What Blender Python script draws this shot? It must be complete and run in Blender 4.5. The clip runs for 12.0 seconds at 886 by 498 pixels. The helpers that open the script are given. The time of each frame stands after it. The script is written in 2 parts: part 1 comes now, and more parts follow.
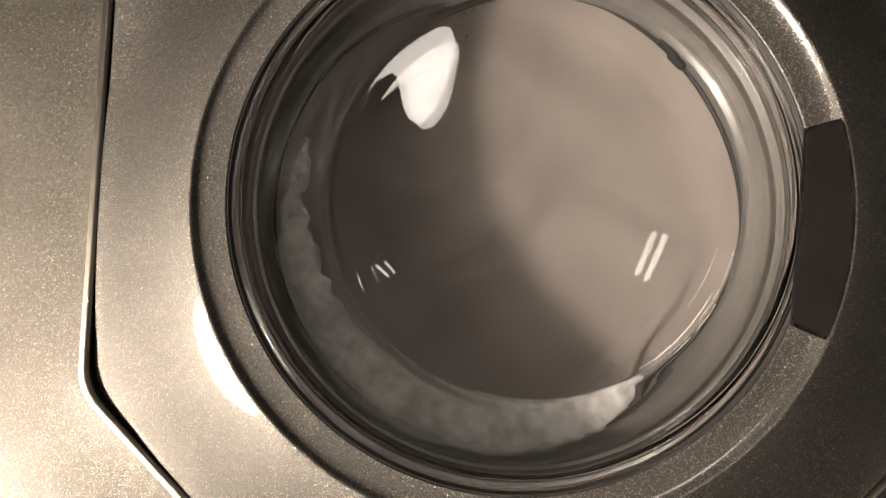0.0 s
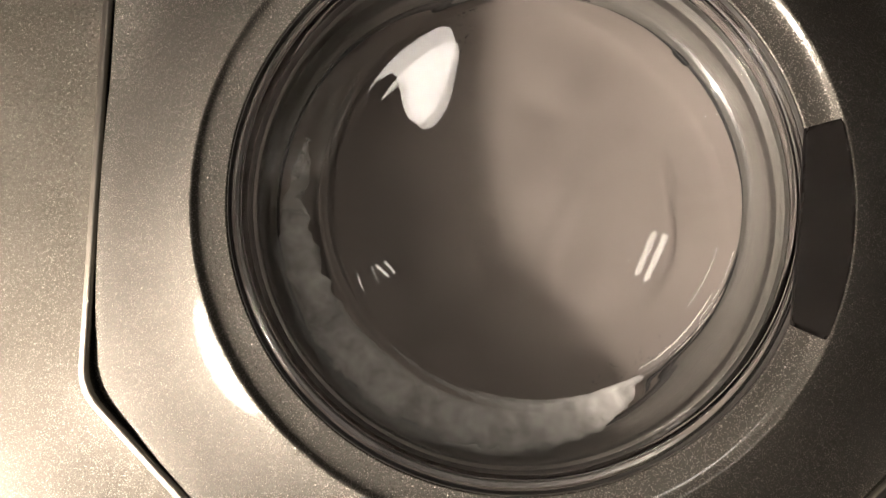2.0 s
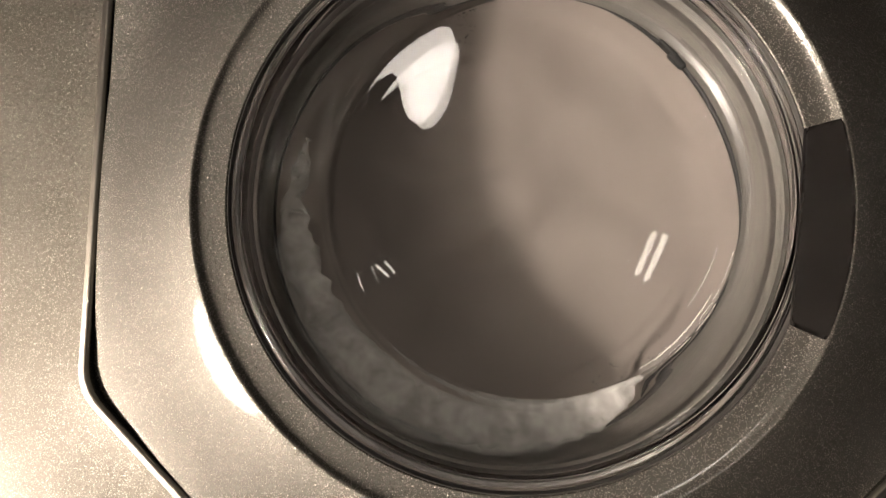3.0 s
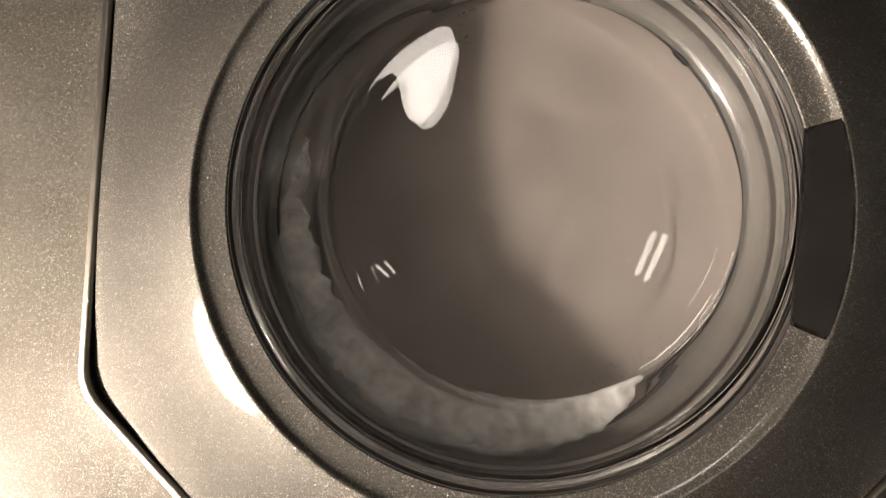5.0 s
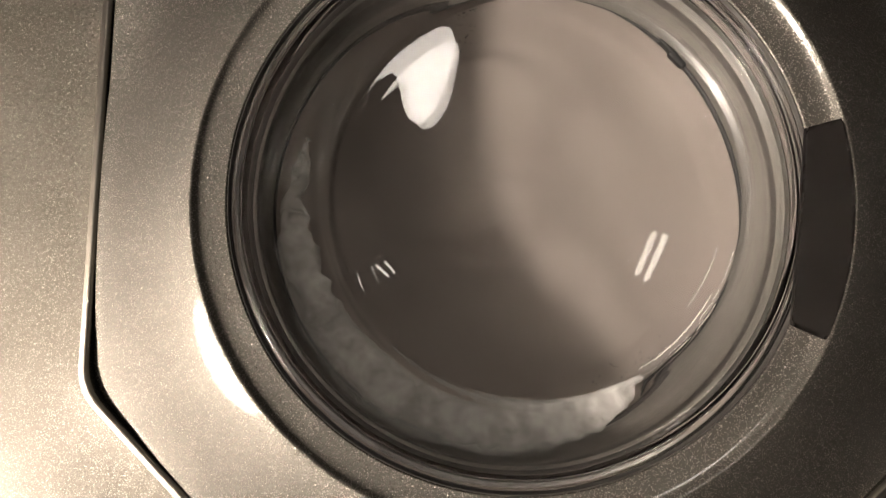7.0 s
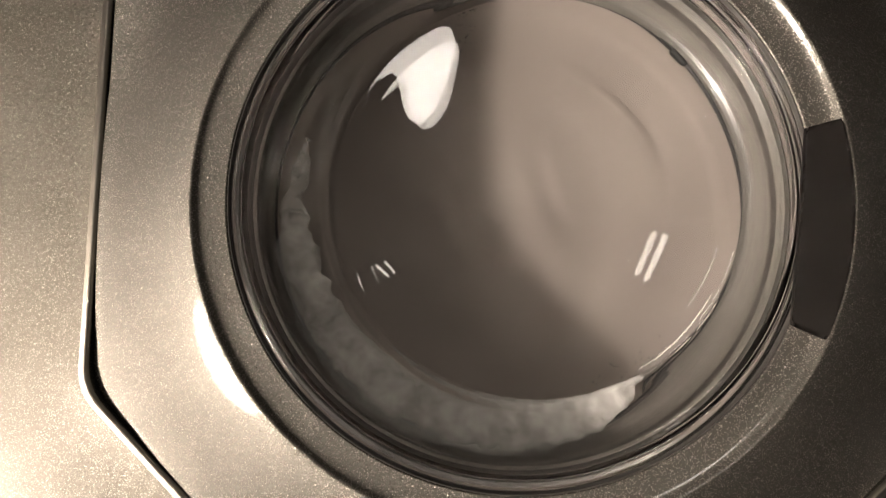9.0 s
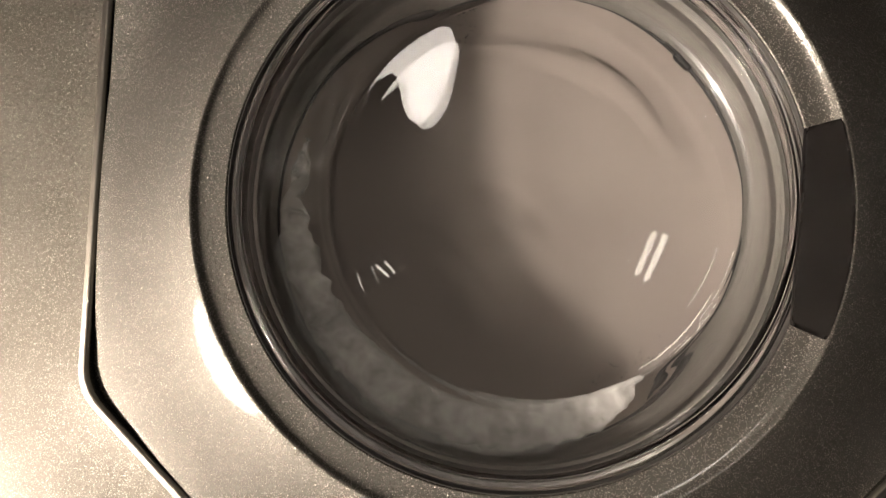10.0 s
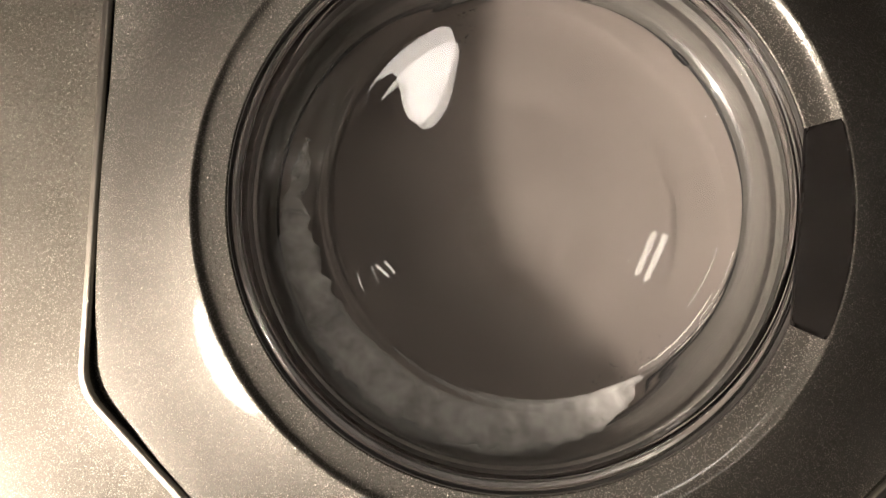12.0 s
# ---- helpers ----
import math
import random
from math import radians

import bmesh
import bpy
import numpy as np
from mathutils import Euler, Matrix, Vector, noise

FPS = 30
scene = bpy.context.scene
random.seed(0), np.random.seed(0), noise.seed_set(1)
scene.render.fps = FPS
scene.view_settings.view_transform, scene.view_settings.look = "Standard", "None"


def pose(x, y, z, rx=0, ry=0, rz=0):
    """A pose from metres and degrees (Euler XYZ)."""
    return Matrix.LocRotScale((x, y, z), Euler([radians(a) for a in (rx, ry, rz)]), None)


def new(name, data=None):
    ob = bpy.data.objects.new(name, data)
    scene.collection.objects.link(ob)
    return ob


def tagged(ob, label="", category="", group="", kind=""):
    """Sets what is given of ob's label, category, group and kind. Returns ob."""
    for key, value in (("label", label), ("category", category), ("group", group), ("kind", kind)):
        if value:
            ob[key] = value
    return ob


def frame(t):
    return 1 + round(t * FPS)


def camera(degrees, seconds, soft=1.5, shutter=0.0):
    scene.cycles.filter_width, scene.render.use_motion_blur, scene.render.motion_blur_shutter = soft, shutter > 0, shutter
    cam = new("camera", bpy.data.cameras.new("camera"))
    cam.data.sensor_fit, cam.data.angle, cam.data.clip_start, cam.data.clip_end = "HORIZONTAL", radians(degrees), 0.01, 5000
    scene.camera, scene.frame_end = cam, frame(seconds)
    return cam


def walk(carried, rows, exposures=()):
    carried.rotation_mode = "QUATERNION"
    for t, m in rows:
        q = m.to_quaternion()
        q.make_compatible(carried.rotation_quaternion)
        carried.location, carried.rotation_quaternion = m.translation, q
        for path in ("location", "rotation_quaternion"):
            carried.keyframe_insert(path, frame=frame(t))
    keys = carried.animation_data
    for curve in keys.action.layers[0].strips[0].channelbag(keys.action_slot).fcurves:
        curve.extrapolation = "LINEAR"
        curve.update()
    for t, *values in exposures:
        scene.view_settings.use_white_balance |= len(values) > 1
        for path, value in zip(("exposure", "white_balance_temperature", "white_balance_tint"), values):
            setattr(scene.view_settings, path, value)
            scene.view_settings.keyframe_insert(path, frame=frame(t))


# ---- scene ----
# Door of a front-loading washing machine, lit by one low lamp, while the drum spins.
DOOR_Z = 0.80                      # height of the door's centre over the floor
LIP_X, LIP_Z = -0.003, 0.001     # the tub hangs a little beside the door

cam = camera(66, 12.0, soft=1.4, shutter=0.3)
EYE = pose(-0.0235, -0.3705, DOOR_Z - 0.0614, 95.027, -1.235, 2.242)
walk(cam, [(0.0, EYE), (12.0, EYE)])

# ---- light ----
world = bpy.data.worlds.new("world")
scene.world = world
world.use_nodes = True
world.node_tree.nodes["Background"].inputs["Color"].default_value = (1.0, 0.88, 0.72, 1)
world.node_tree.nodes["Background"].inputs["Strength"].default_value = 0.008
scene.view_settings.exposure = 0.0
BULB_POWER = 700.0
GLOBE_POWER = 9.5
LAMP = (-0.77, -0.60, DOOR_Z - 0.345)
GLOBE = (-0.090, -1.10, DOOR_Z + 0.458)


# ---- materials ----
def material(name, color, rough=0.5, metal=0.0, **more):
    m = bpy.data.materials.new(name)
    m.use_nodes = True
    b = m.node_tree.nodes["Principled BSDF"]
    b.inputs["Base Color"].default_value = (*color, 1)
    b.inputs["Roughness"].default_value = rough
    b.inputs["Metallic"].default_value = metal
    for key, value in more.items():
        b.inputs[key.replace("_", " ")].default_value = value
    return m


def link(m, a, out, b, into):
    m.node_tree.links.new(a.outputs[out], b.inputs[into])


def node(m, kind, **values):
    n = m.node_tree.nodes.new(kind)
    for key, value in values.items():
        n.inputs[key.replace("_", " ")].default_value = value
    return n


def mottled(m, dark, light, scale, bump=0.0, fine=400.0, depth=0.0005, rough=None):
    """Colour varied at two scales, with a fine relief."""
    b = m.node_tree.nodes["Principled BSDF"]
    at = node(m, "ShaderNodeTexCoord")
    n1 = node(m, "ShaderNodeTexNoise", Scale=scale, Detail=4.0)
    n2 = node(m, "ShaderNodeTexNoise", Scale=fine, Detail=2.0)
    link(m, at, "Object", n1, "Vector")
    link(m, at, "Object", n2, "Vector")
    add = node(m, "ShaderNodeMath")
    add.operation = "MULTIPLY_ADD"
    link(m, n2, "Fac", add, 0)
    add.inputs[1].default_value = 0.35
    link(m, n1, "Fac", add, 2)
    ramp = node(m, "ShaderNodeValToRGB")
    ramp.color_ramp.elements[0].position, ramp.color_ramp.elements[0].color = 0.45, (*dark, 1)
    ramp.color_ramp.elements[1].position, ramp.color_ramp.elements[1].color = 0.9, (*light, 1)
    link(m, add, 0, ramp, "Fac")
    link(m, ramp, "Color", b, "Base Color")
    if bump:
        bm_node = node(m, "ShaderNodeBump", Strength=bump, Distance=depth)
        link(m, n2, "Fac", bm_node, "Height")
        link(m, bm_node, "Normal", b, "Normal")
    if rough:
        r = node(m, "ShaderNodeMapRange", To_Min=rough[0], To_Max=rough[1])
        link(m, n1, "Fac", r, "Value")
        link(m, r, "Result", b, "Roughness")
    return m


def flake_paint(name, dark, light, rough, coat, coat_rough=0.03, metal=1.0, bright=(0.75, 0.70, 0.62)):
    """Silver car-like paint: metal flakes, each tilted a little, under a clear coat."""
    m = material(name, light, rough, metal, Coat_Weight=coat, Coat_Roughness=coat_rough)
    b = m.node_tree.nodes["Principled BSDF"]
    at = node(m, "ShaderNodeTexCoord")
    cloud = node(m, "ShaderNodeTexNoise", Scale=26.0, Detail=5.0)
    link(m, at, "Object", cloud, "Vector")
    ramp = node(m, "ShaderNodeValToRGB")
    ramp.color_ramp.elements[0].position, ramp.color_ramp.elements[0].color = 0.3, (*dark, 1)
    ramp.color_ramp.elements[1].position, ramp.color_ramp.elements[1].color = 0.7, (*light, 1)
    link(m, cloud, "Fac", ramp, "Fac")
    flakes = node(m, "ShaderNodeTexVoronoi", Scale=2500.0)
    link(m, at, "Object", flakes, "Vector")
    geo = node(m, "ShaderNodeNewGeometry")
    tilt = node(m, "ShaderNodeVectorMath")
    tilt.operation = "MULTIPLY_ADD"
    link(m, flakes, "Color", tilt, 0)
    tilt.inputs[1].default_value = (2.0, 2.0, 2.0)
    tilt.inputs[2].default_value = (-1.0, -1.0, -1.0)
    square = node(m, "ShaderNodeVectorMath")
    square.operation = "MULTIPLY"
    link(m, tilt, "Vector", square, 0)
    link(m, tilt, "Vector", square, 1)
    cube = node(m, "ShaderNodeVectorMath")
    cube.operation = "MULTIPLY"
    link(m, square, "Vector", cube, 0)
    link(m, tilt, "Vector", cube, 1)
    pick = node(m, "ShaderNodeSeparateColor")
    link(m, flakes, "Color", pick, "Color")
    big = node(m, "ShaderNodeMapRange", From_Min=0.88, From_Max=0.90, To_Min=0.0, To_Max=1.0)
    link(m, pick, "Green", big, "Value")
    spread = node(m, "ShaderNodeMapRange", To_Min=0.13, To_Max=0.5)
    link(m, big, "Result", spread, "Value")
    swing = node(m, "ShaderNodeVectorMath")
    swing.operation = "SCALE"
    link(m, cube, "Vector", swing, 0)
    link(m, spread, "Result", swing, "Scale")
    lean = node(m, "ShaderNodeVectorMath")
    lean.operation = "ADD"
    link(m, swing, "Vector", lean, 0)
    link(m, geo, "Normal", lean, 1)
    shine = node(m, "ShaderNodeMix")
    shine.data_type = "RGBA"
    m.node_tree.links.new(big.outputs["Result"], shine.inputs[0])
    m.node_tree.links.new(ramp.outputs["Color"], shine.inputs[6])
    shine.inputs[7].default_value = (*bright, 1)
    m.node_tree.links.new(shine.outputs[2], b.inputs["Base Color"])
    gloss = node(m, "ShaderNodeMapRange", To_Min=rough, To_Max=rough * 0.7)
    link(m, big, "Result", gloss, "Value")
    link(m, gloss, "Result", b, "Roughness")
    unit = node(m, "ShaderNodeVectorMath")
    unit.operation = "NORMALIZE"
    link(m, lean, "Vector", unit, 0)
    link(m, unit, "Vector", b, "Normal")
    return m


BODY = flake_paint("silver_body_paint", (0.142, 0.131, 0.109), (0.158, 0.146, 0.123), 0.66, 0.15, 0.36, 1.0, (0.30, 0.28, 0.24))
DOOR = flake_paint("grey_door_paint", (0.200, 0.191, 0.166), (0.216, 0.206, 0.180), 0.60, 1.0, 0.03, 0.88)
# brighter than the cabinet paint: the edge's highlight is put into the colour
EDGE_HIGHLIGHT = mottled(material("edge_highlight_silver", (0.36, 0.335, 0.29), 0.42, 1.0), (0.34, 0.316, 0.272), (0.38, 0.354, 0.308), 40, 0.03, 900, 0.0001)
RIM = material("rim_rubber", (0.06, 0.056, 0.05), 0.5)
GLASS = material("door_glass", (0.97, 0.985, 0.98), 0.0, 0.0, Transmission_Weight=1.0, IOR=1.62)
HANDLE = mottled(material("handle_plastic", (0.014, 0.0125, 0.011), 0.7, Specular_IOR_Level=0.1), (0.0125, 0.011, 0.0098), (0.016, 0.014, 0.0125), 30, 0.15, 1500, 0.0002)
SEAM = material("seam_rubber", (0.008, 0.008, 0.008), 0.6)
RUBBER = mottled(material("gasket_rubber", (0.105, 0.099, 0.088), 0.3), (0.095, 0.089, 0.079), (0.115, 0.108, 0.097), 40, 0.05, 500, 0.0003)
COLLAR = mottled(material("collar_plastic", (0.11, 0.103, 0.09), 0.35), (0.1, 0.094, 0.081), (0.12, 0.112, 0.098), 30, 0.05, 600, 0.0002)
STEEL = mottled(material("drum_steel", (0.55, 0.54, 0.52), 0.3, 1.0), (0.5, 0.49, 0.47), (0.6, 0.59, 0.57), 18, 0.05, 300, 0.0003)
CLOTH = mottled(material("wet_cotton", (0.285, 0.246, 0.222), 0.85), (0.252, 0.216, 0.195), (0.315, 0.274, 0.25), 14, 0.25, 700, 0.0006)
FOAM = material("suds_foam", (0.80, 0.78, 0.75), 0.7)
foam_at = node(FOAM, "ShaderNodeTexCoord")
foam_noise = node(FOAM, "ShaderNodeTexNoise", Scale=38.0, Detail=7.0, Roughness=0.62)
link(FOAM, foam_at, "Object", foam_noise, "Vector")
foam_alpha = node(FOAM, "ShaderNodeMapRange", From_Min=0.28, From_Max=0.68, To_Min=0.12, To_Max=0.58)
link(FOAM, foam_noise, "Fac", foam_alpha, "Value")
# the foam thins out towards both edges of its ring
foam_flat = node(FOAM, "ShaderNodeVectorMath")
foam_flat.operation = "MULTIPLY"
foam_flat.inputs[1].default_value = (1, 0, 1)
link(FOAM, foam_at, "Object", foam_flat, 0)
foam_radius = node(FOAM, "ShaderNodeVectorMath")
foam_radius.operation = "LENGTH"
link(FOAM, foam_flat, "Vector", foam_radius, 0)
foam_in = node(FOAM, "ShaderNodeMapRange", From_Min=0.1165, From_Max=0.1270, To_Min=0.22, To_Max=1.0)
foam_out = node(FOAM, "ShaderNodeMapRange", From_Min=0.1440, From_Max=0.1590, To_Min=1.0, To_Max=0.12)
link(FOAM, foam_radius, "Value", foam_in, "Value")
link(FOAM, foam_radius, "Value", foam_out, "Value")
foam_edge = node(FOAM, "ShaderNodeMath")
foam_edge.operation = "MULTIPLY"
link(FOAM, foam_in, "Result", foam_edge, 0)
link(FOAM, foam_out, "Result", foam_edge, 1)
foam_density = node(FOAM, "ShaderNodeMath")
foam_density.operation = "MULTIPLY"
link(FOAM, foam_alpha, "Result", foam_density, 0)
link(FOAM, foam_edge, "Value", foam_density, 1)
link(FOAM, foam_density, "Value", FOAM.node_tree.nodes["Principled BSDF"], "Alpha")
PLASTER = mottled(material("wall_plaster", (0.12, 0.105, 0.09), 0.85), (0.105, 0.092, 0.078), (0.135, 0.12, 0.10), 6, 0.2, 120, 0.001)
TILE = mottled(material("floor_stone", (0.12, 0.11, 0.1), 0.5), (0.105, 0.095, 0.085), (0.135, 0.125, 0.115), 5, 0.1, 150, 0.001)
ENAMEL = material("lamp_enamel", (0.85, 0.84, 0.82), 0.4)
LAMP_METAL = mottled(material("lamp_metal", (0.06, 0.06, 0.06), 0.4, 0.6), (0.05, 0.05, 0.05), (0.07, 0.07, 0.07), 30)
BULB = material("bulb_glow", (1, 1, 1), 0.3)
BULB.node_tree.nodes["Principled BSDF"].inputs["Emission Color"].default_value = (1.0, 0.852, 0.74, 1)
BULB.node_tree.nodes["Principled BSDF"].inputs["Emission Strength"].default_value = BULB_POWER
GLOW = material("frosted_bulb_glow", (1, 1, 1), 0.3)
GLOW.node_tree.nodes["Principled BSDF"].inputs["Emission Color"].default_value = (1.0, 0.89, 0.80, 1)
GLOW.node_tree.nodes["Principled BSDF"].inputs["Emission Strength"].default_value = GLOBE_POWER


# ---- mesh helpers ----
def part(name, bm, mat, parent=None, label="", smooth=True):
    bmesh.ops.recalc_face_normals(bm, faces=bm.faces)
    me = bpy.data.meshes.new(name)
    bm.to_mesh(me)
    bm.free()
    me.materials.append(mat)
    if smooth:
        me.shade_smooth()
    ob = new(name, me)
    ob.parent = parent
    return tagged(ob, label)


def loops(bm, rings, closed=False, cap_first=False, cap_last=False):
    """Skin a list of equally long closed rings of points."""
    made = [[bm.verts.new(p) for p in ring] for ring in rings]
    pairs = list(zip(made, made[1:])) + ([(made[-1], made[0])] if closed else [])
    n = len(made[0])
    for a, b in pairs:
        for i in range(n):
            j = (i + 1) % n
            bm.faces.new((a[i], a[j], b[j], b[i]))
    if cap_first:
        bm.faces.new(made[0])
    if cap_last:
        bm.faces.new(made[-1])
    return made


def turned(profile, n=160, closed=False, cap_first=False, cap_last=False):
    """A body of revolution round the y axis from (radius, y) pairs."""
    bm = bmesh.new()
    rings = [[(r * math.cos(2 * math.pi * i / n), y, r * math.sin(2 * math.pi * i / n)) for i in range(n)] for r, y in profile]
    loops(bm, rings, closed, cap_first, cap_last)
    return bm


def turned_z(profile, n=48, closed=False, cap_first=False, cap_last=False):
    bm = bmesh.new()
    rings = [[(r * math.cos(2 * math.pi * i / n), r * math.sin(2 * math.pi * i / n), z) for i in range(n)] for r, z in profile]
    loops(bm, rings, closed, cap_first, cap_last)
    return bm


def curve_through(points, steps=6):
    """A smooth line (Catmull-Rom) through (a, b) pairs."""
    out = []
    for i in range(len(points) - 1):
        p0, p1, p2, p3 = points[max(i - 1, 0)], points[i], points[i + 1], points[min(i + 2, len(points) - 1)]
        for k in range(steps):
            t = k / steps
            out.append(tuple(0.5 * (2 * b + (c - a) * t + (2 * a - 5 * b + 4 * c - d) * t * t + (3 * b - a - 3 * c + d) * t ** 3)
                             for a, b, c, d in zip(p0, p1, p2, p3)))
    return out + [points[-1]]


def box(bm, x0, x1, y0, y1, z0, z1, bevel=0.0):
    made = bmesh.ops.create_cube(bm, size=1.0)["verts"]
    for v in made:
        v.co = Vector(((x0 + x1) / 2 + v.co.x * (x1 - x0), (y0 + y1) / 2 + v.co.y * (y1 - y0), (z0 + z1) / 2 + v.co.z * (z1 - z0)))
    if bevel:
        bmesh.ops.bevel(bm, geom=list({e for v in made for e in v.link_edges}), offset=bevel, segments=3, affect="EDGES", profile=0.5)
    return bm


# ---- the room ----
def room():
    x0, x1, y0, y1, h = -1.9, 3.6, -3.4, 0.75, 2.5
    for name, b in (("floor", (x0, x1, y0, y1, -0.12, 0.0)), ("ceiling", (x0, x1, y0, y1, h, h + 0.12)),
                    ("wall_north", (x0, x1, y1, y1 + 0.12, 0, h)), ("wall_south", (x0, x1, y0 - 0.12, y0, 0, h)),
                    ("wall_west", (x0 - 0.12, x0, y0, y1, 0, h)), ("wall_east", (x1, x1 + 0.12, y0, y1, 0, h))):
        label = {"floor": "plain dark brown stone floor of the laundry room", "ceiling": "plain plastered ceiling in dim light"}.get(name, "plain dark brown painted wall in dim light")
        tagged(part(name, box(bmesh.new(), *b), TILE if name == "floor" else PLASTER, None, label, smooth=False), category=name.split("_")[0], kind="structure")


# ---- washing machine ----
CREST_R, CREST_Y = 0.1750, -0.0155      # crest of the ring round the glass
CONE, FLAT, FLAT_L = 0.470, 0.265, 0.0150   # slope of the shield, less near the crest
BOWL_X, BOWL_Z = 0.0160, 0.0110
FRONT = 0.0105                         # how far the cabinet's front lies behind the plane of the glass
EDGE_X, CORNER_Z, SLOPE = 0.2386, 0.1098, 0.7640


def outline(inset, n=240, top=0.34, soft=0.011):
    """The door's eight-sided outline with rounded corners, by angle round its centre."""
    nx, nz = math.sin(SLOPE), math.cos(SLOPE)
    slant, shoulder = EDGE_X * nx + CORNER_Z * nz, EDGE_X * nx + 0.30 * nz
    sides = [((1, 0), EDGE_X), ((-1, 0), EDGE_X), ((0, 1), top), ((0, -1), 0.25)]
    sides += [((sx * nx, sz * nz), slant if sz < 0 else shoulder) for sx in (1, -1) for sz in (1, -1)]
    pts = []
    for i in range(n):
        a = 2 * math.pi * i / n
        c, s = math.cos(a), math.sin(a)
        hits = sorted((d - inset) / (c * u + s * v) for (u, v), d in sides if c * u + s * v > 1e-6)
        gap = hits[1] - hits[0]
        r = hits[0] - max(0.0, soft - gap) ** 2 / (4 * soft)
        pts.append((r * c, r * s))
    return pts


def washing_machine():
    top = new("washing_machine")
    top.location = (0, 0, DOOR_Z)
    tagged(top, "silver front-loading washing machine with round glass door, spinning", "washing machine")
    # cabinet: front sheet with the door opening, then the sides
    hx, zt, zb, back = 0.343, 0.405, -0.445, 0.60
    rect = []
    for x, z in outline(0):
        k = min(hx / abs(x) if abs(x) > 1e-6 else 9e9, (zt if z > 0 else -zb) / abs(z) if abs(z) > 1e-6 else 9e9)
        rect.append((x * k, z * k))
    rings = [[(x, y + FRONT, z) for x, z in outline(off)] for off, y in
             ((0.003, 0.045), (0.0003, 0.016), (0.0, 0.0010), (-0.0001, 0.0000), (-0.0005, -0.0012), (-0.0011, -0.0018), (-0.0018, -0.00195), (-0.0030, -0.00185), (-0.005, -0.0016), (-0.008, -0.0012), (-0.012, -0.00075), (-0.017, -0.0004), (-0.024, -0.00013), (-0.035, 0.0), (-0.050, 0.0))]
    rings.append([(x * 0.985, FRONT, z * 0.985) for x, z in rect])
    rings.append([(x * 0.995, FRONT + 0.0015, z * 0.995) for x, z in rect])
    rings.append([(x, FRONT + 0.006, z) for x, z in rect])
    rings.append([(x, back, z) for x, z in rect])
    bm = bmesh.new()
    loops(bm, rings, cap_last=True)
    part("cabinet", bm, BODY, top, "silver metallic painted cabinet")
    # roll added along the opening's edge; its brighter silver paints the highlight there
    rings = [[(x, y + FRONT, z) for x, z in outline(off)] for off, y in
             ((0.0004, 0.0010), (0.0003, -0.0008), (0.0, -0.0014), (-0.0006, -0.0019), (-0.0013, -0.00205), (-0.0021, -0.0020), (-0.0030, -0.0019), (-0.0040, -0.00175), (-0.0050, -0.0014))]
    bm = bmesh.new()
    loops(bm, rings)
    part("edge_highlight", bm, EDGE_HIGHLIGHT, top, "smooth silver edge round the door, brightened to paint its highlight")
    # door: eight-sided shield that swells into a round ring
    n = 240
    ring_of = lambda r, y: [(r * math.cos(2 * math.pi * i / n), y, r * math.sin(2 * math.pi * i / n)) for i in range(n)]
    swell = lambda d: CREST_Y + CONE * d - FLAT * FLAT_L * (1 - math.exp(-d / FLAT_L)) - 3.0 * max(0.0, d - 0.045) ** 2
    level = lambda d, z: min(swell(d), 0.0112) if z > 0.03 else swell(d)     # the upper part of the rim lies flush
    rim = outline(0.0036)
    rings = []
    for off, deep in ((0.004, 0.03), (0.0014, 0.0020), (0.0015, 0.0007), (0.0020, 0.0002)):
        rings.append([(x, level(math.hypot(*rim[i]) - CREST_R, z) + deep, z) for i, (x, z) in enumerate(outline(off))])
    for k in range(34):
        u = (1 - k / 34) ** 1.6              # 1 at the outline, 0 at the crest of the ring
        ring = []
        for i in range(n):
            a = 2 * math.pi * i / n
            r = CREST_R + (math.hypot(*rim[i]) - CREST_R) * u
            ring.append((r * math.cos(a), level(r - CREST_R, r * math.sin(a)), r * math.sin(a)))
        rings.append(ring)
    prof = curve_through([(CREST_R - 0.0006, CREST_Y - 0.0001), (CREST_R - 0.0012, CREST_Y + 0.0001), (CREST_R - 0.0020, CREST_Y + 0.0007), (0.1714, -0.0131), (0.1699, -0.0122), (0.1680, -0.0115), (0.1655, -0.0109), (0.1630, -0.0104), (0.1600, -0.0099), (0.1572, -0.0095)], 6)
    rings += [ring_of(r, y) for r, y in prof + [(0.1566, -0.0089), (0.1566, 0.03)]]
    bm = bmesh.new()
    loops(bm, rings)
    door = part("door", bm, DOOR, top, "grey metallic eight-sided door with raised round ring")
    part("rim_seal", turned([(0.1566, -0.0084), (0.1562, -0.0087), (0.1557, -0.0082), (0.1557, 0.03), (0.1566, 0.03)], closed=True), RIM, door, "thin dark grey seal round the glass")
    # glass: thick pressed bowl that reaches into the drum mouth
    # its floor lies off the door's axis, so the wall leans more on one side
    inner = [(0.004, 0.0500)] + curve_through([(0.0200, 0.0499), (0.0600, 0.0493), (0.1000, 0.0481), (0.1225, 0.0473), (0.1262, 0.0465), (0.1285, 0.0446), (0.1302, 0.0410), (0.1325, 0.0350), (0.1364, 0.0260),
                           (0.1402, 0.0170), (0.1435, 0.0085), (0.1455, 0.0020), (0.1470, -0.0028), (0.1480, -0.0062), (0.1489, -0.0078), (0.1500, -0.0083), (0.1512, -0.00825), (0.1524, -0.0080), (0.1536, -0.0076), (0.1546, -0.0067), (0.1551, -0.0040)], 5)
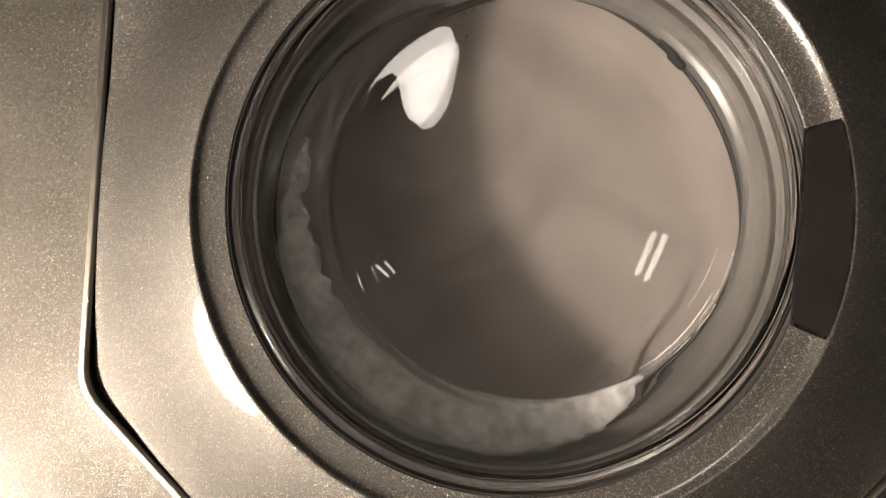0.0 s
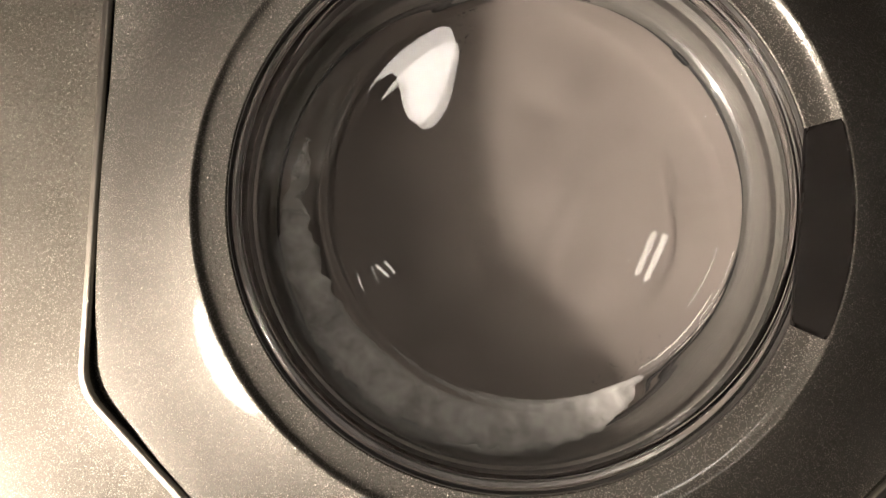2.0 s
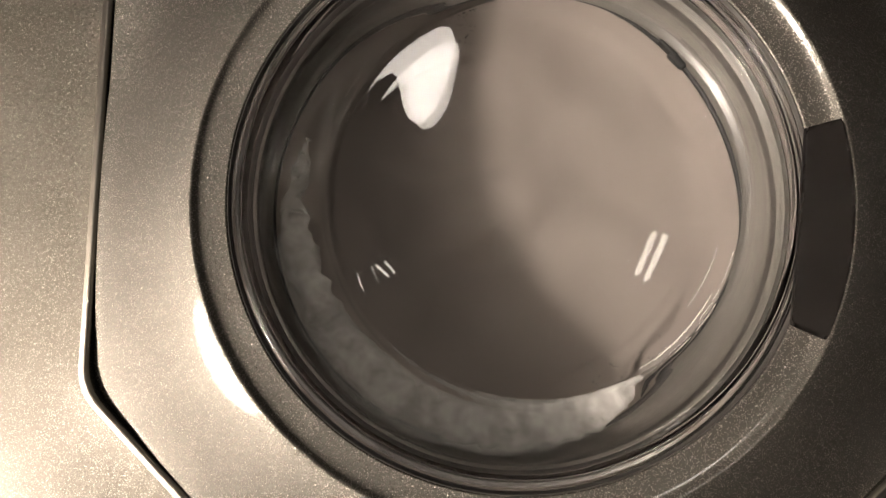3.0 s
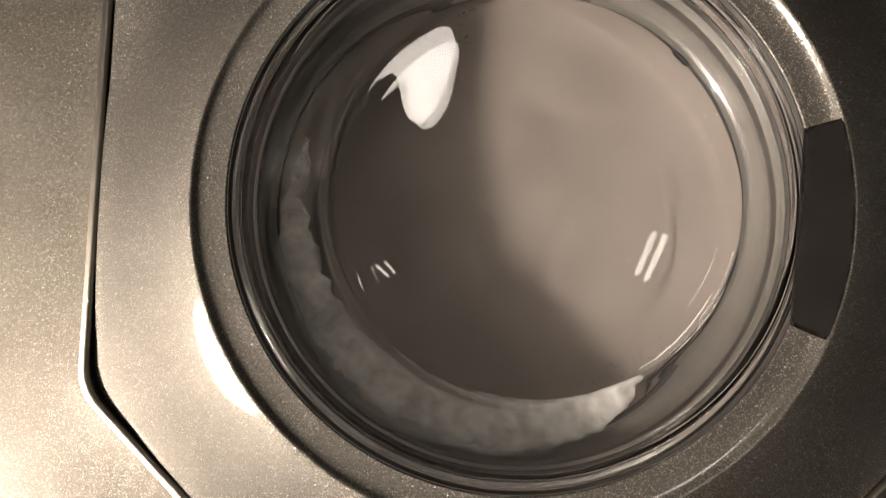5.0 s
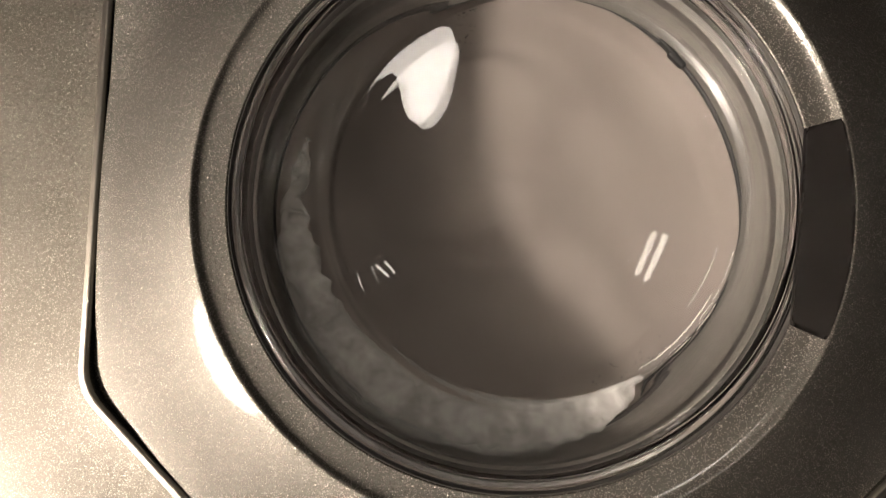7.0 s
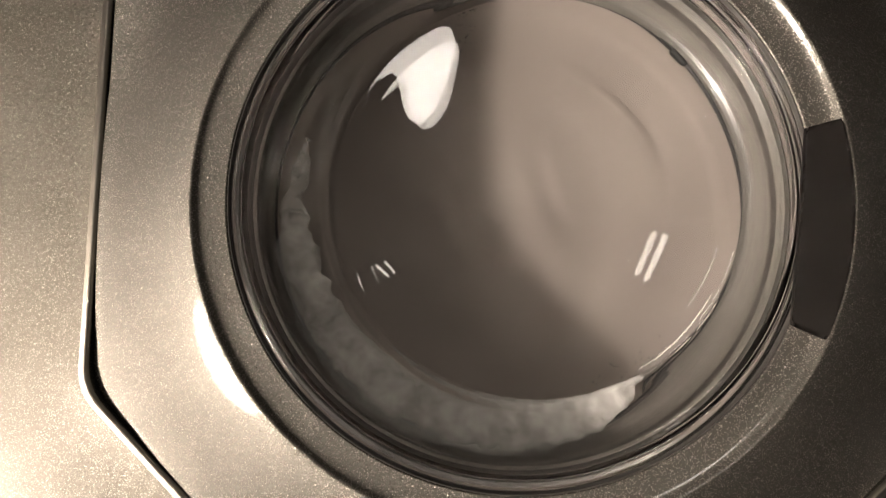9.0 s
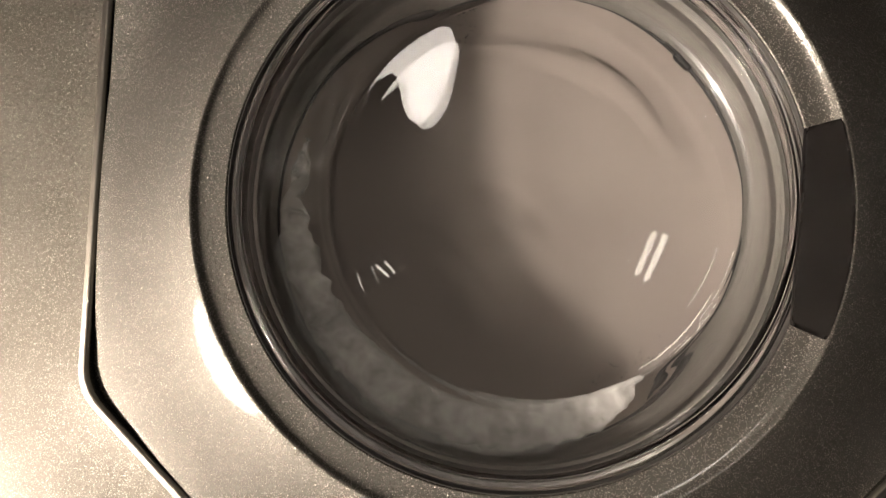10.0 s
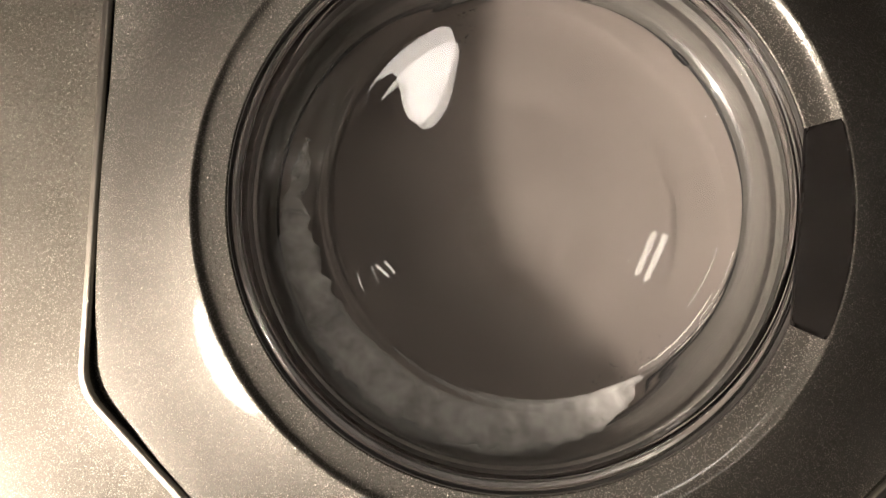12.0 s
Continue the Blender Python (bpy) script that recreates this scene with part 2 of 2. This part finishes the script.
    outer = curve_through([(0.1552, 0.0045), (0.1549, 0.0066), (0.1538, 0.0080), (0.1518, 0.0096), (0.1496, 0.0122), (0.1468, 0.0170), (0.1435, 0.0240), (0.1400, 0.0325),
                           (0.1366, 0.0400), (0.1340, 0.0453), (0.1308, 0.0492), (0.1255, 0.0516), (0.1170, 0.0531), (0.1000, 0.0537), (0.0600, 0.0547), (0.0200, 0.0552)], 5) + [(0.004, 0.0553)]
    bm = bmesh.new()
    rings = []
    for r, y in inner + outer:
        lean = max(0.0, min(1.0, (y - 0.006) / 0.038))
        rings.append([(r * math.cos(2 * math.pi * i / 160) + BOWL_X * lean, y, r * math.sin(2 * math.pi * i / 160) + BOWL_Z * lean) for i in range(160)])
    loops(bm, rings, cap_first=True, cap_last=True)
    part("glass_bowl", bm, GLASS, door, "clear thick glass bowl with lamp reflections").visible_shadow = False
    # handle: dark grip let into the ring
    a0, a1 = radians(-24.9), radians(14.0)
    rows = []
    for i in range(41):
        a = a0 + (a1 - a0) * i / 40
        mid = 0.5 * (a0 + a1)
        r0, r1 = 0.1466 / math.cos(a - mid) + 0.001, 0.1732
        row = []
        for k in range(15):
            u = k / 14
            r = r0 + (r1 - r0) * u
            y = -0.0110 - 0.0048 * u
            row.append((r * math.cos(a), y, r * math.sin(a)))
        rows.append(row)
    bm = bmesh.new()
    grid = [[bm.verts.new(p) for p in row] for row in rows]
    low = [[bm.verts.new((p[0], -0.0086 if math.hypot(p[0], p[2]) < 0.1568 else 0.004, p[2])) for p in row] for row in rows]
    for g in (grid, low):
        for i in range(40):
            for k in range(14):
                bm.faces.new((g[i][k], g[i + 1][k], g[i + 1][k + 1], g[i][k + 1]))
    border = [(i, 0) for i in range(41)] + [(40, k) for k in range(1, 15)] + [(i, 14) for i in range(39, -1, -1)] + [(0, k) for k in range(13, 0, -1)]
    for (i, k), (j, l) in zip(border, border[1:] + border[:1]):
        bm.faces.new((grid[i][k], grid[j][l], low[j][l], low[i][k]))
    rim_edges = [bm.edges.get((grid[i][k], grid[j][l])) for (i, k), (j, l) in zip(border, border[1:] + border[:1])]
    bmesh.ops.bevel(bm, geom=rim_edges, offset=0.0014, segments=3, affect="EDGES", profile=0.5)
    part("handle", bm, HANDLE, door, "dark grey matt plastic door handle")
    # rubber gasket, which shakes with the tub
    part("collar", turned(curve_through([(0.1615, 0.0100), (0.1585, 0.0108), (0.1555, 0.0122), (0.1535, 0.0145), (0.1532, 0.0165), (0.1560, 0.0182), (0.1615, 0.0185)], 5)), COLLAR, top, "grey plastic collar behind the glass")
    g = curve_through([(0.1610, 0.0205), (0.1635, 0.0300), (0.1635, 0.0400), (0.1620, 0.0480), (0.1585, 0.0540), (0.1545, 0.0580), (0.1520, 0.0630), (0.1512, 0.0680),
                       (0.1516, 0.0705), (0.1540, 0.0730), (0.1680, 0.0790), (0.1880, 0.0820)], 5)
    gasket = part("gasket", turned(g), RUBBER, top, "folded grey rubber door gasket")
    gasket.location = (LIP_X, 0, LIP_Z)
    part("lip", turned([(0.1516 + 0.0021 * math.cos(t * math.pi / 6), 0.0685 + 0.0021 * math.sin(t * math.pi / 6)) for t in range(12)], closed=True), SEAM, gasket, "dark rounded lip")
    bm = bmesh.new()
    box(bm, -0.012, 0.004, 0.0625, 0.0695, 0.1495, 0.1560, 0.0018)
    box(bm, -0.002, 0.012, 0.0635, 0.0695, 0.1478, 0.1535, 0.0018)
    box(bm, -0.017, -0.007, 0.0635, 0.0685, 0.1520, 0.1578, 0.0014)
    tab = part("tab", bm, SEAM, gasket, "dark moulded tab")
    tab.rotation_euler = (0, radians(46), 0)
    bm = bmesh.new()
    rings = []
    for i in range(31):
        u = i / 30
        a = radians(-26 - 26 * u)
        w = 0.0003 + 0.0014 * math.sin(math.pi * u) ** 0.7
        r = 0.1492 - 0.0030 * math.sin(math.pi * u) + 0.0006 * math.sin(19 * u)
        rings.append([((r + w * math.cos(t)) * math.cos(a), 0.0695 + w * math.sin(t), (r + w * math.cos(t)) * math.sin(a)) for t in [math.pi * c / 4 for c in range(8)]])
    loops(bm, rings, cap_first=True, cap_last=True)
    part("fold", bm, SEAM, gasket, "dark pinched fold of the lip")
    # drum
    d = curve_through([(0.166, 0.085), (0.170, 0.083), (0.176, 0.088), (0.200, 0.095), (0.225, 0.105), (0.238, 0.125)], 4) + [(0.240, 0.38)] + \
        curve_through([(0.236, 0.395), (0.22, 0.405), (0.15, 0.400), (0.08, 0.392), (0.03, 0.39)], 3) + [(0.001, 0.39)]
    drum = part("drum", turned(d, 96), STEEL, top, "stainless steel drum")
    drum.location = (LIP_X, 0, LIP_Z)
    for k in range(3):
        bm = bmesh.new()
        box(bm, -0.025, 0.025, 0.12, 0.37, 0.19, 0.238, 0.015)
        part("paddle", bm, STEEL, drum).rotation_euler = (0, radians(120 * k), 0)
    return top, gasket, drum


def pedestal():
    bm = bmesh.new()
    box(bm, -0.343, 0.343, 0.01, 0.60, 0.0, DOOR_Z - 0.445, 0.008)
    top = tagged(part("pedestal", bm, BODY, None, "silver metal pedestal under the washing machine"), category="pedestal")
    bm = bmesh.new()
    box(bm, -0.325, 0.325, -0.004, 0.012, 0.03, DOOR_Z - 0.465, 0.004)
    part("drawer_front", bm, BODY, top)


# ---- laundry: wet cloths pressed to the drum wall, one garment each ----
def laundry():
    load = new("laundry_load")
    load.location = (LIP_X, 0, DOOR_Z + LIP_Z)
    tagged(load, "wet beige laundry packed against the spinning drum wall", "laundry")
    rnd = random.Random(4)
    cuts = [0, 66, 118, 190, 245, 300, 360]
    for k in range(6):
        a0, a1 = radians(cuts[k]) - 0.05, radians(cuts[k + 1]) + 0.05
        lift = rnd.uniform(-0.0015, 0.0015)
        prof = curve_through([(0.234, 0.122), (0.210, 0.108), (0.185, 0.106), (0.168, 0.107), (0.158, 0.111), (0.150, 0.116), (0.138, 0.121 + lift), (0.118, 0.125 + lift),
                              (0.085, 0.128), (0.055, 0.129), (0.025, 0.129)], 6) + [(0.0002, 0.129)]
        nu = 44
        bm = bmesh.new()
        grid = []
        for i in range(nu + 1):
            u = i / nu
            a = a0 + (a1 - a0) * u
            side = 0.012 * (1 - min(1, min(u, 1 - u) * 9)) ** 2
            row = []
            for r, y in prof:
                q = Vector((r * math.cos(a) * 8, y * 8, r * math.sin(a) * 8))
                w = noise.noise(q) * 0.006 + noise.noise(q * 2.7) * 0.004
                crease = abs(noise.noise(q * 1.6 + Vector((7.0, 0, 0)))) ** 0.6
                dent = 0.003 * max(0.0, 0.35 - crease) / 0.35
                row.append(bm.verts.new((r * math.cos(a), y + (w + dent + side * max(0, min(1, (r - 0.09) / 0.04))), r * math.sin(a))))
            grid.append(row)
        for i in range(nu):
            for j in range(len(prof) - 1):
                bm.faces.new((grid[i][j], grid[i + 1][j], grid[i + 1][j + 1], grid[i][j + 1]))
        part("garment", bm, CLOTH, load)
    # a hem that has turned over, with a sharp bend at its end
    for a0, a1, r0, r1, w in ((33, 100, 0.124, 0.134, 0.010), (225, 262, 0.110, 0.124, 0.009)):
        bm = bmesh.new()
        rows = []
        for i in range(41):
            u = i / 40
            a = radians(a0 + (a1 - a0) * u)
            r = r0 + (r1 - r0) * u + 0.003 * math.sin(7 * u) + 0.010 * max(0, 1 - u * 9)
            y = 0.119 + (0.140 - r) * 0.30
            ring = []
            for c in range(10):
                t = 2 * math.pi * c / 10
                ww = w * (0.5 + 0.5 * math.sin(math.pi * min(1, u * 1.3)))
                ring.append(((r + ww * math.cos(t)) * math.cos(a), y - 0.0012 - ww * math.cos(t) * 0.5 + 0.0024 * math.sin(t), (r + ww * math.cos(t)) * math.sin(a)))
            rows.append(ring)
        loops(bm, rows, cap_first=True, cap_last=True)
        part("hem", bm, CLOTH, load, "turned-over hem")
    return load


# ---- suds lying in the fold between glass and gasket ----
def suds():
    bm = bmesh.new()
    rows = []
    for i in range(161):
        u = i / 160
        a = radians(-200 + 151 * u)
        thick = math.sin(math.pi * u ** 1.35) ** 0.55 * (0.85 + 0.3 * noise.noise(Vector((u * 16, 0, 0))))
        ring = []
        for c in range(26):
            t = 2 * math.pi * c / 26
            rr, yy = 0.1375 + 0.0225 * thick * math.cos(t), 0.0650 - 0.0125 * thick * math.cos(t) + 0.0055 * thick * math.sin(t)
            q = Vector((math.cos(a) * rr * 60, yy * 60, math.sin(a) * rr * 60))
            d = noise.noise(q) * 0.0036 + noise.noise(q * 2.6) * 0.0030 + noise.noise(q * 6) * 0.0007 + noise.noise(q * 13) * 0.0005
            ring.append((LIP_X + (rr + d * math.cos(t)) * math.cos(a), yy + d * math.sin(t), LIP_Z + (rr + d * math.cos(t)) * math.sin(a)))
        rows.append(ring)
    loops(bm, rows, cap_first=True, cap_last=True)
    ob = part("suds", bm, FOAM, None, "thin white soap suds lying in the gasket fold")
    ob.location = (0, 0, DOOR_Z)
    tagged(ob, category="suds", kind="stuff")


# ---- drops of water on the glass ----
def droplets():
    rnd = random.Random(21)
    bm = bmesh.new()
    spots = [(rnd.gauss(-0.030, 0.004), rnd.gauss(0.118, 0.012)) for k in range(46)]
    spots += [(BOWL_X + q * math.cos(w), BOWL_Z + q * math.sin(w)) for q, w in ((rnd.uniform(0.112, 0.124), radians(rnd.gauss(-57, 8))) for k in range(24))]
    for x, z in spots:
        x, z = x - BOWL_X, z - BOWL_Z
        r = math.hypot(x, z)
        k = min(1.0, 0.124 / r)
        x, z, r = BOWL_X + x * k, BOWL_Z + z * k, r * k
        s = rnd.uniform(0.00025, 0.00075)
        y = 0.0499 - r * r / 5.6
        m = Matrix.Translation((x, y, z)) @ Matrix.Diagonal((s, s * 0.6, s, 1))
        bmesh.ops.create_icosphere(bm, subdivisions=2, radius=1.0, matrix=m)
    ob = part("water_drops", bm, GLASS, None, "tiny clear water drops on the door glass")
    ob.location = (0, 0, DOOR_Z)
    tagged(ob, category="water drops", kind="stuff")


# ---- small pendant lamp hanging behind the camera ----
def globe():
    top = new("pendant_lamp")
    top.location = GLOBE
    tagged(top, "long frosted glass pendant lamp on a black cable", "lamp")
    part("diffuser", turned_z([(0.001, -0.125), (0.012, -0.122), (0.026, -0.109), (0.039, -0.085), (0.049, -0.052), (0.055, -0.010), (0.056, 0.030), (0.050, 0.072), (0.036, 0.108), (0.018, 0.124)], cap_first=True, cap_last=True), GLOW, top, "glowing frosted glass")
    part("socket", turned_z([(0.0180, 0.121), (0.0210, 0.124), (0.0210, 0.150), (0.0050, 0.160)], cap_first=True, cap_last=True), LAMP_METAL, top)
    part("cable", turned_z([(0.003, 0.158), (0.003, 2.5 - GLOBE[2])], 12, cap_first=True, cap_last=True), LAMP_METAL, top)


# ---- two glowing tubes askew behind the camera, added for streaks in the glass ----
def streak_tube(x0, z0, x1, z1, radius):
    top = new("streak_tube")
    low, high = Vector((x0, 0, z0)), Vector((x1, 0, z1))
    top.location = ((x0 + x1) / 2, GLOBE[1], DOOR_Z + (z0 + z1) / 2)
    tagged(top, "slim glowing tube on a black cable, added for a streak in the glass", "lamp", "slim tube lamps")
    length = (high - low).length
    turn = (high - low).to_track_quat("Z", "Y").to_matrix().to_4x4()
    h = length / 2
    part("tube", turned_z([(radius * 0.3, -h), (radius, -h + radius), (radius, h - radius), (radius * 0.6, h)], 16, cap_first=True, cap_last=True), GLOW, top, "glowing frosted tube").matrix_basis = turn
    part("socket", turned_z([(radius * 1.2, h - 0.002), (radius * 1.2, h + 0.012), (0.002, h + 0.015)], 16, cap_first=True, cap_last=True), LAMP_METAL, top).matrix_basis = turn
    end = turn @ Vector((0, 0, h + 0.014))
    part("cable", turned_z([(0.0015, 0), (0.0015, 2.5 - top.location.z - end.z)], 8, cap_first=True, cap_last=True), LAMP_METAL, top).location = end


# ---- lamp: open reflector on a stand, beside the camera ----
def lamp():
    stand = new("floor_lamp")
    stand.location = (LAMP[0], LAMP[1], 0)
    tagged(stand, "dark metal floor lamp with open white reflector, switched on", "lamp")
    aim = (Vector((0.05, 0.0, DOOR_Z + 0.0)) - Vector(LAMP)).to_track_quat("Z", "Y").to_matrix().to_4x4()
    head = Matrix.Translation((0, 0, LAMP[2])) @ aim
    dish = [(0.016, -0.055), (0.035, -0.053), (0.082, -0.043), (0.128, -0.018), (0.162, 0.025), (0.176, 0.080), (0.178, 0.080), (0.164, 0.023), (0.130, -0.020), (0.084, -0.046), (0.035, -0.056), (0.016, -0.058)]
    sh = part("reflector", turned_z(dish, closed=True), ENAMEL, stand, "white enamelled reflector")
    sh.matrix_basis = head
    bulb = [(0.001, 0.040), (0.016, 0.038), (0.032, 0.028), (0.042, 0.010), (0.043, -0.006), (0.034, -0.022), (0.022, -0.033), (0.013, -0.040)]
    part("bulb", turned_z(bulb, cap_first=True, cap_last=True), BULB, stand, "glowing warm bulb").matrix_basis = head
    part("socket", turned_z([(0.0155, -0.034), (0.0155, -0.085), (0.012, -0.092)], cap_first=True, cap_last=True), LAMP_METAL, stand).matrix_basis = head
    joint = head @ Vector((0, 0, -0.088))
    part("pole", turned_z([(0.007, 0.015), (0.007, joint.z)], 20, cap_first=True, cap_last=True), LAMP_METAL, stand).location = (joint.x, joint.y, 0)
    part("base", turned_z([(0.10, 0.0), (0.10, 0.012), (0.09, 0.018), (0.01, 0.022)], cap_first=True, cap_last=True), LAMP_METAL, stand).location = (joint.x, joint.y, 0)


room()
MACHINE, GASKET, DRUM = washing_machine()
pedestal()
LOAD = laundry()
suds()
droplets()
lamp()
globe()
# placed where the glass floor mirrors them as short streaks
streak_tube(0.314, 0.056, 0.349, 0.140, 0.0060)
streak_tube(-0.149, 0.046, -0.178, 0.068, 0.0035)


# ---- what moves: the drum spins up from about 200 to 400 turns a minute, the tub shakes with it ----
TURNS = [(0.0, -0.33), (0.1, 0.0), (1.6, 5.0), (3.1, 10.0), (5.4, 19.0), (6.3, 23.0), (6.5, 24.0), (9.7, 43.0), (10.0, 45.0), (10.9, 51.0), (12.0, 58.33)]
RATES = [3.33, 3.33, 3.33, 3.45, 4.25, 4.85, 5.05, 6.62, 6.66, 6.66, 6.67]


def turns(t):
    """Whole turns of the drum since the start."""
    for (t0, v0), (t1, v1), m0, m1 in zip(TURNS, TURNS[1:], RATES, RATES[1:]):
        if t <= t1 + 1e-9:
            h = t1 - t0
            s = (t - t0) / h
            return v0 * (1 + 2 * s) * (1 - s) ** 2 + h * m0 * s * (1 - s) ** 2 + v1 * s * s * (3 - 2 * s) + h * m1 * s * s * (s - 1)
    return TURNS[-1][1]


def motions():
    spin, load, shake = [], [], []
    for k in range(12 * FPS + 1):
        t = k / FPS
        a = turns(t)
        dx = 0.0021 * math.cos(2 * math.pi * a - 0.8)
        dz = 0.0018 * math.sin(2 * math.pi * a - 0.8)
        spin.append((t, pose(LIP_X + dx, 0, LIP_Z + dz, 0, -360 * (a % 1.0), 0)))
        load.append((t, pose(LIP_X + dx, 0, DOOR_Z + LIP_Z + dz, 0, -360 * (a % 1.0), 0)))
        shake.append((t, pose(LIP_X + dx, 0, LIP_Z + dz)))
    walk(DRUM, spin)
    walk(LOAD, load)
    walk(GASKET, shake)


motions()
